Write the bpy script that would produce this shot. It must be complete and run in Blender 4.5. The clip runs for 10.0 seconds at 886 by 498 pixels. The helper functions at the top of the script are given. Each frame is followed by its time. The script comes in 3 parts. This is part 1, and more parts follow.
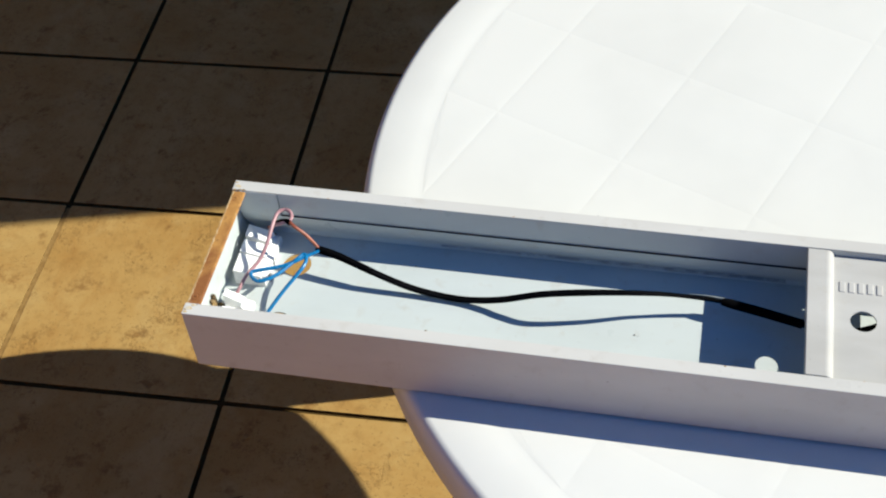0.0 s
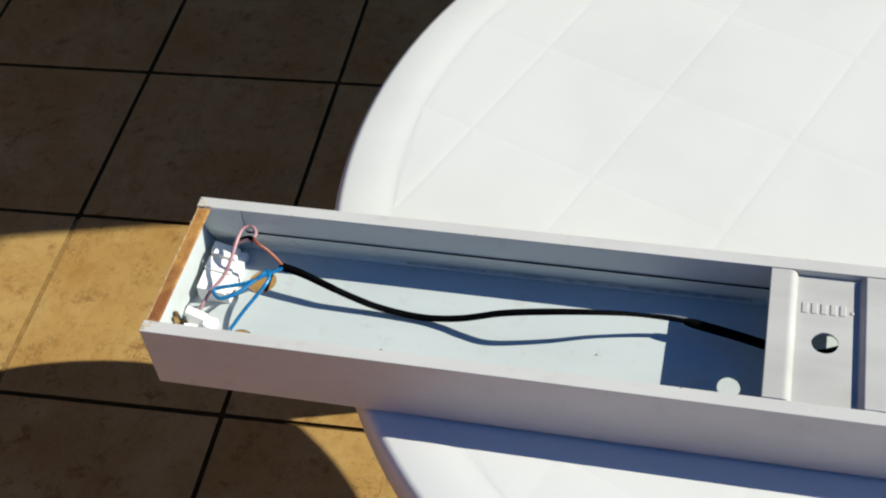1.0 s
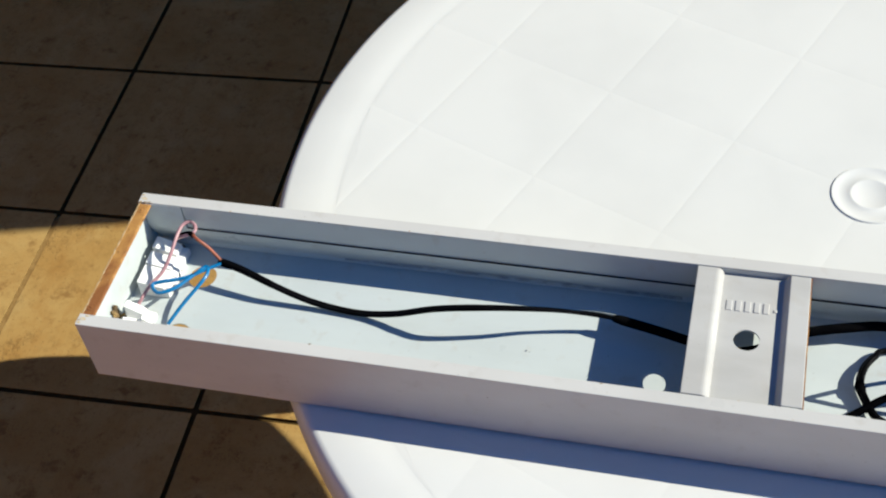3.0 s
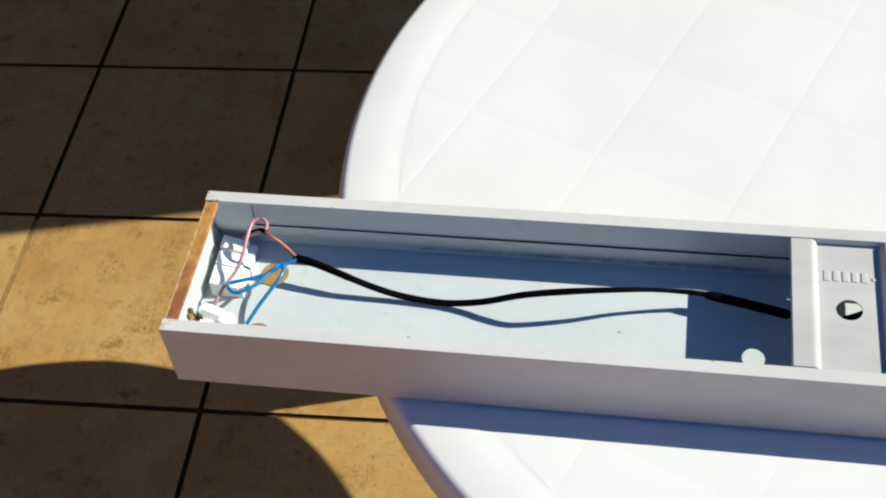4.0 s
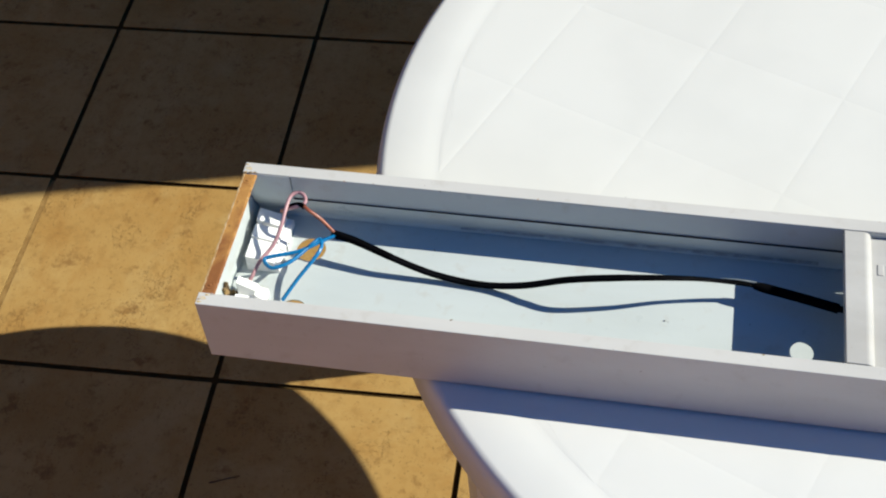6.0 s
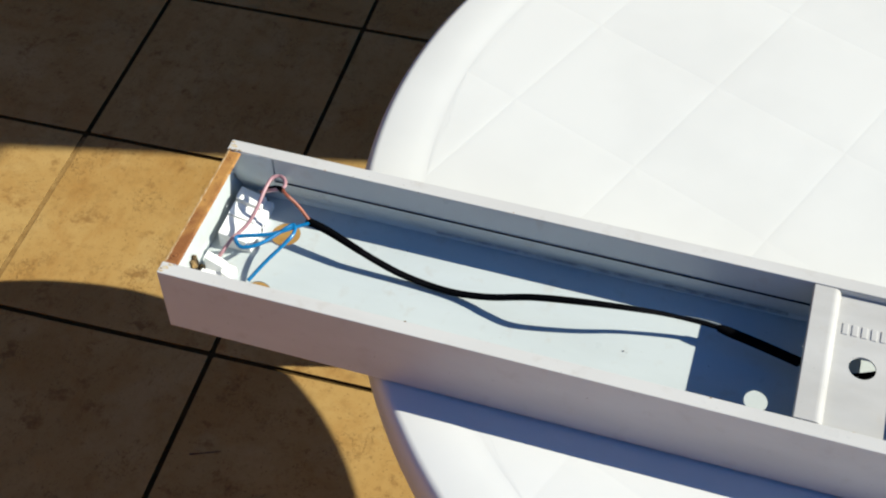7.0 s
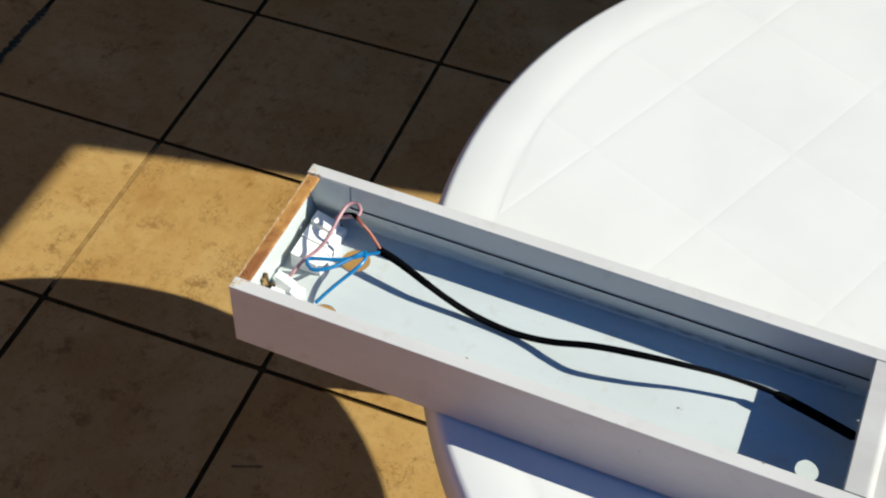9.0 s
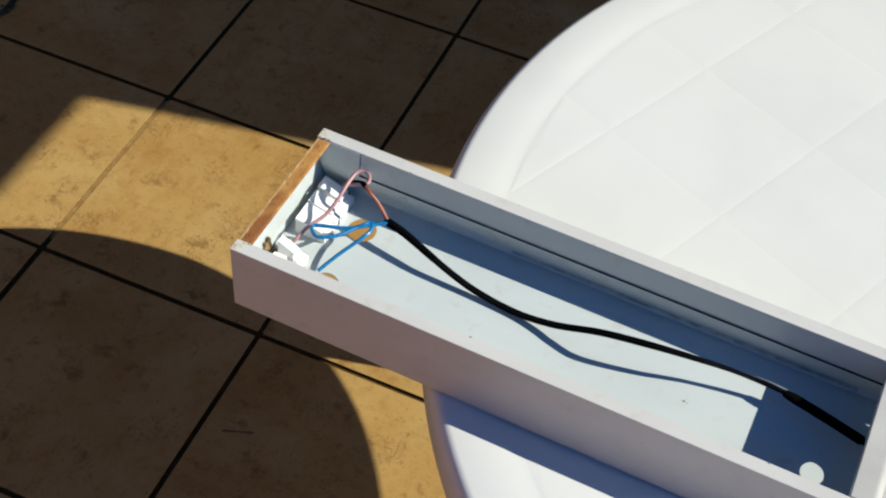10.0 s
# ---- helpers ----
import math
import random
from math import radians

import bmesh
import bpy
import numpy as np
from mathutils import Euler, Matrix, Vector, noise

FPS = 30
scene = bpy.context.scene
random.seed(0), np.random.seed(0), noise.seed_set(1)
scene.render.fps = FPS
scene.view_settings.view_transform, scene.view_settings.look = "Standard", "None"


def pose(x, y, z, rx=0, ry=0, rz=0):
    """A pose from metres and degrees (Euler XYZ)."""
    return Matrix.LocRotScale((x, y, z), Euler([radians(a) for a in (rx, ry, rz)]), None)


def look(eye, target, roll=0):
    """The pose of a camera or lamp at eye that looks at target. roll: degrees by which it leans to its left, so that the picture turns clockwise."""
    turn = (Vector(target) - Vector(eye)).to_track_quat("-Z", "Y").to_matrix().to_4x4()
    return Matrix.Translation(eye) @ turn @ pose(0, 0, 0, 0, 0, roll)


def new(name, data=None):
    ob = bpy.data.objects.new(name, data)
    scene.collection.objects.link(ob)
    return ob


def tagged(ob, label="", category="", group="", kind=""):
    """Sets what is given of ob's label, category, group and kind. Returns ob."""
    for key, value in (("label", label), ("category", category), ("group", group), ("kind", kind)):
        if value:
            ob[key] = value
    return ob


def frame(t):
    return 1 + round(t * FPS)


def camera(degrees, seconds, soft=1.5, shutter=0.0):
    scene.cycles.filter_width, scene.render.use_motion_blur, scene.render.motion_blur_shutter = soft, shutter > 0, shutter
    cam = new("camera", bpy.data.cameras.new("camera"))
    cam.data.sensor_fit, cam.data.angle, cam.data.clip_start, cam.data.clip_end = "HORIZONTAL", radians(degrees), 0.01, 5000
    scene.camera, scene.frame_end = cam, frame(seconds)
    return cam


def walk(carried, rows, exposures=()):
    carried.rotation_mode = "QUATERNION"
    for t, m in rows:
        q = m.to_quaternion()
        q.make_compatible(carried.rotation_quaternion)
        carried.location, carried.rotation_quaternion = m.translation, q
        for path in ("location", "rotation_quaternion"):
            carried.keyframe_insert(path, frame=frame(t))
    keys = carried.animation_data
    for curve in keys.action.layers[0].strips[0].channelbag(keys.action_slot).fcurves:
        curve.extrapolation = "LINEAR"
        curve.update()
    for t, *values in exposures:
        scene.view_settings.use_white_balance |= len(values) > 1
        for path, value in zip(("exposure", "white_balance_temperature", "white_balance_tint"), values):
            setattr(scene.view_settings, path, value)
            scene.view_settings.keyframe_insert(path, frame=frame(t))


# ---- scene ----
cam = camera(36.90, 10.0, 2.1)
PATH = [
    (0, (0.88204, -1.26830, 1.44282), (0.57302, 0.01600, -0.05887), -5.857),
    (0.5, (0.91195, -1.26615, 1.44422), (0.56732, 0.02922, -0.04012), -6.556),
    (1, (0.93626, -1.24908, 1.43747), (0.56117, 0.03312, -0.05091), -7.758),
    (1.5, (0.95886, -1.23253, 1.42853), (0.55854, 0.03139, -0.06889), -8.831),
    (2, (0.99676, -1.24111, 1.43336), (0.55573, 0.02658, -0.04936), -9.499),
    (2.2, (0.99999, -1.24878, 1.43301), (0.57300, 0.02958, -0.04464), -8.435),
    (3.3, (0.98171, -1.24767, 1.44278), (0.60753, 0.02995, -0.04975), -8.161),
    (3.5, (0.95980, -1.24792, 1.44471), (0.61154, 0.02949, -0.05427), -7.920),
    (4, (0.87440, -1.25382, 1.43958), (0.60860, 0.02481, -0.07517), -6.804),
    (4.5, (0.81420, -1.24500, 1.42624), (0.59790, 0.01786, -0.10947), -6.340),
    (5, (0.80970, -1.23834, 1.42562), (0.59899, 0.01677, -0.11721), -6.232),
    (5.2, (0.81200, -1.23954, 1.42352), (0.60293, 0.01762, -0.11786), -5.934),
    (6.3, (0.85901, -1.23810, 1.43120), (0.57233, 0.00070, -0.11256), -4.396),
    (6.5, (0.87051, -1.23180, 1.42710), (0.57017, 0.00404, -0.11643), -3.633),
    (7, (0.89698, -1.22655, 1.42477), (0.55448, 0.00771, -0.11123), -0.444),
    (7.5, (0.90976, -1.22675, 1.43040), (0.50753, 0.01228, -0.08718), -0.129),
    (8, (0.92709, -1.23344, 1.43282), (0.45278, 0.00125, -0.06738), -1.275),
    (8.5, (0.92691, -1.23373, 1.43302), (0.45287, 0.00112, -0.06712), -1.248),
    (9, (0.88616, -1.23712, 1.43713), (0.46175, 0.01119, -0.06673), 2.443),
    (9.5, (0.90162, -1.22341, 1.42758), (0.45617, 0.01321, -0.07985), 5.079),
    (10, (0.87717, -1.22349, 1.41797), (0.46167, -0.00242, -0.11053), 5.880),
]
EXPOSE = [(0.0, 0.75), (0.5, 0.73), (1.0, 0.60), (1.5, 0.57), (2.0, 0.65), (2.2, 0.70), (3.3, 0.64), (3.5, 0.63), (4.0, 0.75), (4.5, 0.73), (5.0, 0.61), (6.5, 0.71), (7.0, 0.73), (7.5, 0.67), (8.5, 0.67), (9.0, 0.72), (9.5, 0.64), (10.0, 0.58)]
walk(cam, [(t, look(eye, target, roll)) for t, eye, target, roll in PATH], exposures=[*[(t, e + 0.03, 6040, 1) for t, e in EXPOSE]])

# ---- light: low sun cut by an unseen blocker, blue sky overhead ----
SUN = Vector((1.366, 0.275, 1.0)).normalized()
world = bpy.data.worlds.new("world")
scene.world = world
world.use_nodes = True
wn = world.node_tree.nodes
sky = wn.new("ShaderNodeTexSky")
sky.sky_type = "NISHITA"
sky.sun_disc = False
sky.sun_elevation = math.asin(SUN.z)
sky.sun_rotation = math.atan2(SUN.x, SUN.y)
sky.ozone_density = 6.0
sky.dust_density = 0.0
wn["Background"].inputs["Strength"].default_value = 0.042
deep = wn.new("ShaderNodeMix")
deep.data_type, deep.blend_type = "RGBA", "MULTIPLY"
deep.inputs["Factor"].default_value = 1.0
deep.inputs["B"].default_value = (0.31, 1.09, 1.76, 1)
world.node_tree.links.new(sky.outputs[0], deep.inputs["A"])
world.node_tree.links.new(deep.outputs["Result"], wn["Background"].inputs["Color"])
sun_data = bpy.data.lights.new("sun", "SUN")
sun_data.energy = 5.0
sun_data.angle = radians(0.32)
sun_data.color = (1.0, 0.885, 0.75)
sun = new("sun", sun_data)
sun.matrix_world = look(SUN * 20, (0, 0, 0))


# ---- materials ----
def shader(name, rough=0.5, metal=0.0, gloss=0.5):
    mat = bpy.data.materials.new(name)
    mat.use_nodes = True
    nt = mat.node_tree
    b = nt.nodes["Principled BSDF"]
    b.inputs["Roughness"].default_value = rough
    b.inputs["Metallic"].default_value = metal
    b.inputs["Specular IOR Level"].default_value = gloss
    return mat, nt, b


def coords(nt, scale=(1, 1, 1), vary=False):
    tc = nt.nodes.new("ShaderNodeTexCoord")
    mp = nt.nodes.new("ShaderNodeMapping")
    mp.inputs["Scale"].default_value = scale
    nt.links.new(tc.outputs["Object"], mp.inputs["Vector"])
    if vary:
        oi = nt.nodes.new("ShaderNodeObjectInfo")
        mu = nt.nodes.new("ShaderNodeMath")
        mu.operation = "MULTIPLY"
        mu.inputs[1].default_value = 37.0
        nt.links.new(oi.outputs["Random"], mu.inputs[0])
        cb = nt.nodes.new("ShaderNodeCombineXYZ")
        for k in range(3):
            nt.links.new(mu.outputs[0], cb.inputs[k])
        nt.links.new(cb.outputs[0], mp.inputs["Location"])
    return mp.outputs[0]


def noise_tex(nt, vec, scale, detail=4, rough=0.55):
    n = nt.nodes.new("ShaderNodeTexNoise")
    n.inputs["Scale"].default_value = scale
    n.inputs["Detail"].default_value = detail
    n.inputs["Roughness"].default_value = rough
    nt.links.new(vec, n.inputs["Vector"])
    return n.outputs["Fac"]


def ramp(nt, fac, a, b, lo=0.0, hi=1.0):
    r = nt.nodes.new("ShaderNodeMapRange")
    r.inputs["From Min"].default_value = a
    r.inputs["From Max"].default_value = b
    r.inputs["To Min"].default_value = lo
    r.inputs["To Max"].default_value = hi
    nt.links.new(fac, r.inputs["Value"])
    return r.outputs[0]


def blend(nt, fac, a, b):
    m = nt.nodes.new("ShaderNodeMix")
    m.data_type = "RGBA"
    nt.links.new(fac, m.inputs["Factor"])
    for sock, v in ((m.inputs["A"], a), (m.inputs["B"], b)):
        if isinstance(v, tuple):
            sock.default_value = (*v, 1)
        else:
            nt.links.new(v, sock)
    return m.outputs["Result"]


def bump(nt, b, height, strength, distance):
    n = nt.nodes.new("ShaderNodeBump")
    n.inputs["Strength"].default_value = strength
    n.inputs["Distance"].default_value = distance
    nt.links.new(height, n.inputs["Height"])
    nt.links.new(n.outputs[0], b.inputs["Normal"])


def simple(name, col, col2, scale, rough=0.5, metal=0.0, relief=0.15, fine=400, stretch=(1, 1, 1), lo=0.42, hi=0.62, gloss=0.5):
    mat, nt, b = shader(name, rough, metal, gloss)
    v = coords(nt, stretch)
    big = noise_tex(nt, v, scale, 5)
    nt.links.new(blend(nt, ramp(nt, big, lo, hi), col, col2), b.inputs["Base Color"])
    grain = noise_tex(nt, v, fine, 3)
    nt.links.new(ramp(nt, grain, 0.3, 0.7, rough - 0.07, rough + 0.07), b.inputs["Roughness"])
    bump(nt, b, grain, relief, 0.0004)
    return mat


def tile_material():
    mat, nt, b = shader("beige_stoneware", 0.6, gloss=0.08)
    v = coords(nt, vary=True)
    vs = coords(nt, (1, 1.9, 1), vary=True)
    base = blend(nt, ramp(nt, noise_tex(nt, v, 5.5, 5, 0.6), 0.34, 0.66), (0.316, 0.190, 0.058), (0.376, 0.252, 0.090))
    base = blend(nt, ramp(nt, noise_tex(nt, vs, 13, 6, 0.7), 0.50, 0.72, 0, 0.55), base, (0.260, 0.132, 0.034))
    base = blend(nt, ramp(nt, noise_tex(nt, v, 62, 4, 0.65), 0.50, 0.74, 0, 0.42), base, (0.20, 0.112, 0.034))
    base = blend(nt, ramp(nt, noise_tex(nt, v, 9, 4, 0.6), 0.56, 0.70, 0, 0.45), base, (0.405, 0.295, 0.122))
    base = blend(nt, ramp(nt, noise_tex(nt, v, 26, 5, 0.7), 0.57, 0.68, 0, 0.65), base, (0.165, 0.082, 0.025))
    # pits, specks and short crack-like veins gather in patches
    fine = noise_tex(nt, v, 140, 4, 0.75)
    patch = ramp(nt, noise_tex(nt, v, 17, 4, 0.6), 0.53, 0.62)
    vein = nt.nodes.new("ShaderNodeMath")
    vein.operation = "ABSOLUTE"
    nt.links.new(ramp(nt, noise_tex(nt, v, 85, 3, 0.6), 0, 1, -0.5, 0.5), vein.inputs[0])
    crack = ramp(nt, vein.outputs[0], 0.006, 0.022, 1, 0)
    most = nt.nodes.new("ShaderNodeMath")
    most.operation = "MAXIMUM"
    nt.links.new(ramp(nt, fine, 0.58, 0.66), most.inputs[0])
    nt.links.new(crack, most.inputs[1])
    mu = nt.nodes.new("ShaderNodeMath")
    mu.operation = "MULTIPLY"
    nt.links.new(most.outputs[0], mu.inputs[0])
    nt.links.new(patch, mu.inputs[1])
    pits = mu.outputs[0]
    base = blend(nt, ramp(nt, pits, 0, 1, 0, 0.60), base, (0.15, 0.078, 0.024))
    base = blend(nt, ramp(nt, noise_tex(nt, v, 230, 3, 0.65), 0.60, 0.70, 0, 0.50), base, (0.10, 0.055, 0.022))
    nt.links.new(base, b.inputs["Base Color"])
    bump(nt, b, ramp(nt, pits, 0, 1, 1, 0), 0.5, 0.0012)
    nt.links.new(ramp(nt, fine, 0.3, 0.7, 0.52, 0.7), b.inputs["Roughness"])
    return mat


def enamel_material(name, paint, smear):
    """White stove enamel on sheet steel: faint grey smears, dust and rare dark chips."""
    mat, nt, b = shader(name, 0.36, gloss=0.38)
    v = coords(nt)
    vs = coords(nt, (0.35, 1, 1))
    base = blend(nt, ramp(nt, noise_tex(nt, vs, 24, 5), 0.4, 0.7), paint, smear)
    base = blend(nt, ramp(nt, noise_tex(nt, v, 330, 2), 0.765, 0.80), base, (0.16, 0.12, 0.09))
    base = blend(nt, ramp(nt, noise_tex(nt, v, 60, 5, 0.65), 0.57, 0.76, 0, 0.55), base, (0.40, 0.375, 0.33))
    nt.links.new(base, b.inputs["Base Color"])
    nt.links.new(ramp(nt, noise_tex(nt, v, 60, 4), 0.3, 0.7, 0.27, 0.45), b.inputs["Roughness"])
    bump(nt, b, noise_tex(nt, v, 700, 2), 0.12, 0.0003)
    return mat


def rust_material():
    mat, nt, b = shader("rusty_primer", 0.62)
    v = coords(nt)
    base = blend(nt, ramp(nt, noise_tex(nt, v, 26, 5, 0.65), 0.40, 0.60), (0.215, 0.083, 0.022), (0.41, 0.215, 0.055))
    base = blend(nt, ramp(nt, noise_tex(nt, v, 150, 4), 0.60, 0.74, 0, 0.8), base, (0.06, 0.025, 0.013))
    base = blend(nt, ramp(nt, noise_tex(nt, v, 95, 3), 0.66, 0.72), base, (0.55, 0.42, 0.25))
    nt.links.new(base, b.inputs["Base Color"])
    bump(nt, b, noise_tex(nt, v, 300, 4), 0.5, 0.0005)
    return mat


TILE = tile_material()
# outside enamel is warmer white; the inside copy's cooler tint paints in blue skylight
ENAMEL = enamel_material("white_enamel", (0.525, 0.520, 0.497), (0.475, 0.468, 0.445))
INNER = enamel_material("skylight_tinted_enamel", (0.484, 0.524, 0.520), (0.440, 0.477, 0.474))
BRACKET = enamel_material("greyed_white_enamel", (0.470, 0.466, 0.447), (0.395, 0.388, 0.368))
RUST = rust_material()
GROUT = simple("dark_grout", (0.050, 0.030, 0.010), (0.078, 0.047, 0.016), 30, 0.95, relief=0.5, gloss=0.02)
LIT_JOINT = simple("sunlit_joint_tan", (0.21, 0.125, 0.042), (0.27, 0.17, 0.06), 60, 0.95, relief=0.5, gloss=0.02)
RESIN = simple("white_resin", (0.628, 0.630, 0.603), (0.603, 0.605, 0.580), 9, 0.36, relief=0.06, fine=900)
BLACK = simple("black_pvc", (0.0025, 0.0025, 0.003), (0.004, 0.004, 0.005), 60, 0.34, gloss=0.02)
SEAM = simple("black_gap_shade", (0.008, 0.009, 0.011), (0.025, 0.026, 0.028), 90, 0.9, gloss=0.05)
CORNER_GREY = simple("corner_line_grey", (0.24, 0.26, 0.27), (0.40, 0.43, 0.43), 140, 0.9, relief=0.5)
FOIL = simple("clear_grey_tape", (0.13, 0.15, 0.16), (0.20, 0.22, 0.23), 300, 0.35)
TAPE = simple("black_tape", (0.002, 0.002, 0.0025), (0.0035, 0.0035, 0.004), 90, 0.5, gloss=0.0)
BLUE = simple("blue_pvc", (0.008, 0.125, 0.30), (0.011, 0.150, 0.35), 80, 0.30)
BROWN = simple("brown_pvc", (0.22, 0.06, 0.03), (0.30, 0.09, 0.045), 80, 0.4)
PINK = simple("faded_pink_pvc", (0.34, 0.185, 0.20), (0.40, 0.225, 0.24), 80, 0.42)
CERAMIC = simple("white_plastic", (0.80, 0.80, 0.785), (0.74, 0.74, 0.72), 60, 0.4)
BARE = simple("flaking_tan_paint", (0.30, 0.19, 0.075), (0.40, 0.30, 0.17), 160, 0.7, relief=0.5)
CREAM = simple("yellowed_bare_paint", (0.46, 0.34, 0.17), (0.52, 0.46, 0.34), 260, 0.7, relief=0.4)
GREY = simple("bare_grey_metal", (0.22, 0.21, 0.20), (0.30, 0.29, 0.27), 200, 0.6)
SHADE = simple("slot_shade_grey", (0.34, 0.34, 0.33), (0.42, 0.42, 0.40), 120, 0.6)
SOOT = simple("brown_scorch", (0.07, 0.045, 0.020), (0.26, 0.17, 0.065), 150, 0.85, relief=0.6)
# the unseen walls' two colours, set by the light they bounce
WALL_BOUNCE = simple("reddish_bounce_plaster", (0.320, 0.196, 0.064), (0.262, 0.158, 0.050), 4, 0.85, relief=0.4, fine=120)
PINK_BOUNCE = simple("pink_bounce_wash", (0.70, 0.43, 0.355), (0.62, 0.37, 0.30), 4, 0.85, relief=0.4, fine=120)
TWIG = simple("dry_stalk", (0.05, 0.025, 0.012), (0.09, 0.05, 0.02), 90, 0.8)
MOSS = simple("dark_moss", (0.012, 0.020, 0.010), (0.03, 0.035, 0.018), 120, 0.95, relief=0.7)


# ---- mesh helpers ----
def link_mesh(name, bm, material, parent=None, smooth=False):
    bmesh.ops.recalc_face_normals(bm, faces=bm.faces)
    me = bpy.data.meshes.new(name)
    bm.to_mesh(me)
    bm.free()
    me.materials.append(material)
    if smooth:
        me.shade_smooth()
        me.set_sharp_from_angle(angle=radians(42))
    ob = new(name, me)
    ob.parent = parent
    return ob


def part(name, bm, material, parent, label="", smooth=False):
    ob = link_mesh(name, bm, material, parent, smooth)
    return tagged(ob, label) if label else ob


def soften(ob, width, segments=2):
    m = ob.modifiers.new("bevel", "BEVEL")
    m.width = width
    m.segments = segments
    m.limit_method = "ANGLE"
    m.angle_limit = radians(35)
    return ob


def box(bm, x0, x1, y0, y1, z0, z1, turn=None):
    r = bmesh.ops.create_cube(bm, size=1)["verts"]
    bmesh.ops.scale(bm, vec=(x1 - x0, y1 - y0, z1 - z0), verts=r)
    if turn:
        bmesh.ops.rotate(bm, cent=(0, 0, 0), matrix=turn, verts=r)
    bmesh.ops.translate(bm, vec=((x0 + x1) / 2, (y0 + y1) / 2, (z0 + z1) / 2), verts=r)
    return r


def extrude_profile(points, along, place):
    """A closed outline swept between two stations; place(a, p, q) gives the point."""
    bm = bmesh.new()
    ends = [[bm.verts.new(place(a, *p)) for p in points] for a in along]
    n = len(points)
    for i in range(n):
        bm.faces.new((ends[0][i], ends[0][(i + 1) % n], ends[1][(i + 1) % n], ends[1][i]))
    bm.faces.new(ends[0])
    bm.faces.new(ends[1])
    return bm


def sheet_outline(line, thick):
    """The closed outline of a folded sheet from its outer line."""
    out = []
    n = len(line)
    for i, p in enumerate(line):
        a = Vector(line[max(i - 1, 0)])
        c = Vector(line[min(i + 1, n - 1)])
        p = Vector(p)
        d1 = (p - a).normalized() if i else (c - p).normalized()
        d2 = (c - p).normalized() if i < n - 1 else d1
        n1, n2 = Vector((-d1.y, d1.x)), Vector((-d2.y, d2.x))
        m = (n1 + n2).normalized()
        out.append(tuple(p + m * (thick / max(0.3, m.dot(n1)))))
    return list(line) + out[::-1]


def holed_plate(outline, holes, z0, z1, seg=40):
    """A plate with round holes that go through it."""
    bm = bmesh.new()
    loops = [outline] + [[(cx + r * math.cos(2 * math.pi * k / seg), cy + r * math.sin(2 * math.pi * k / seg)) for k in range(seg)] for cx, cy, r in holes]
    edges = []
    for loop in loops:
        vs = [bm.verts.new((x, y, z0)) for x, y in loop]
        edges += [bm.edges.new((vs[i], vs[(i + 1) % len(vs)])) for i in range(len(vs))]
    bmesh.ops.triangle_fill(bm, edges=edges, use_beauty=True)
    for f in list(bm.faces):
        c = f.calc_center_median()
        if any((c.x - cx) ** 2 + (c.y - cy) ** 2 < (0.9 * r) ** 2 for cx, cy, r in holes):
            bm.faces.remove(f)
    up = bmesh.ops.extrude_face_region(bm, geom=list(bm.faces))["geom"]
    bmesh.ops.translate(bm, vec=(0, 0, z1 - z0), verts=[g for g in up if isinstance(g, bmesh.types.BMVert)])
    return bm


def lathe(profile, seg=96):
    bm = bmesh.new()
    rings = []
    for r, z in profile:
        if r < 1e-6:
            rings.append([bm.verts.new((0, 0, z))])
        else:
            rings.append([bm.verts.new((r * math.cos(2 * math.pi * k / seg), r * math.sin(2 * math.pi * k / seg), z)) for k in range(seg)])
    for a, b in zip(rings, rings[1:]):
        for k in range(seg):
            j = (k + 1) % seg
            if len(a) == 1:
                bm.faces.new((a[0], b[k], b[j]))
            elif len(b) == 1:
                bm.faces.new((a[k], b[0], a[j]))
            else:
                bm.faces.new((a[k], b[k], b[j], a[j]))
    return bm


def spline(points, steps=8):
    """Points of a smooth line through the given ones."""
    ps = [Vector(p) for p in points]
    ps = [2 * ps[0] - ps[1]] + ps + [2 * ps[-1] - ps[-2]]
    out = []
    for i in range(1, len(ps) - 2):
        a, b, c, d = ps[i - 1:i + 3]
        for k in range(steps):
            s = k / steps
            out.append(0.5 * (2 * b + (c - a) * s + (2 * a - 5 * b + 4 * c - d) * s * s + (3 * b - a - 3 * c + d) * s ** 3))
    return out + [ps[-2]]


def tube(points, radius, seg=12, waist=0.0, steps=8):
    """A round or flattened cord along a smooth line; radius may be a function of 0..1."""
    line = spline(points, steps)
    bm = bmesh.new()
    rings = []
    n = len(line)
    side = None
    for i, p in enumerate(line):
        d = (line[min(i + 1, n - 1)] - line[max(i - 1, 0)]).normalized()
        side = (Vector((0, 0, 1)).cross(d) if side is None else side - side.dot(d) * d)
        if side.length < 1e-4:
            side = Vector((0, 1, 0)).cross(d)
        side = side.normalized()
        up = d.cross(side)
        r = radius(i / (n - 1)) if callable(radius) else radius
        turn = [2 * math.pi * k / seg for k in range(seg)]
        rings.append([bm.verts.new(p + r * (1 - waist * math.sin(a) ** 4) * (math.cos(a) * side + math.sin(a) * up)) for a in turn])
    for a, b in zip(rings, rings[1:]):
        for k in range(seg):
            j = (k + 1) % seg
            bm.faces.new((a[k], a[j], b[j], b[k]))
    bm.faces.new(rings[0])
    bm.faces.new(rings[-1])
    return bm


def thing(name, m, label, category, group=""):
    ob = new(name)
    ob.matrix_world = m
    return tagged(ob, label, category, group)


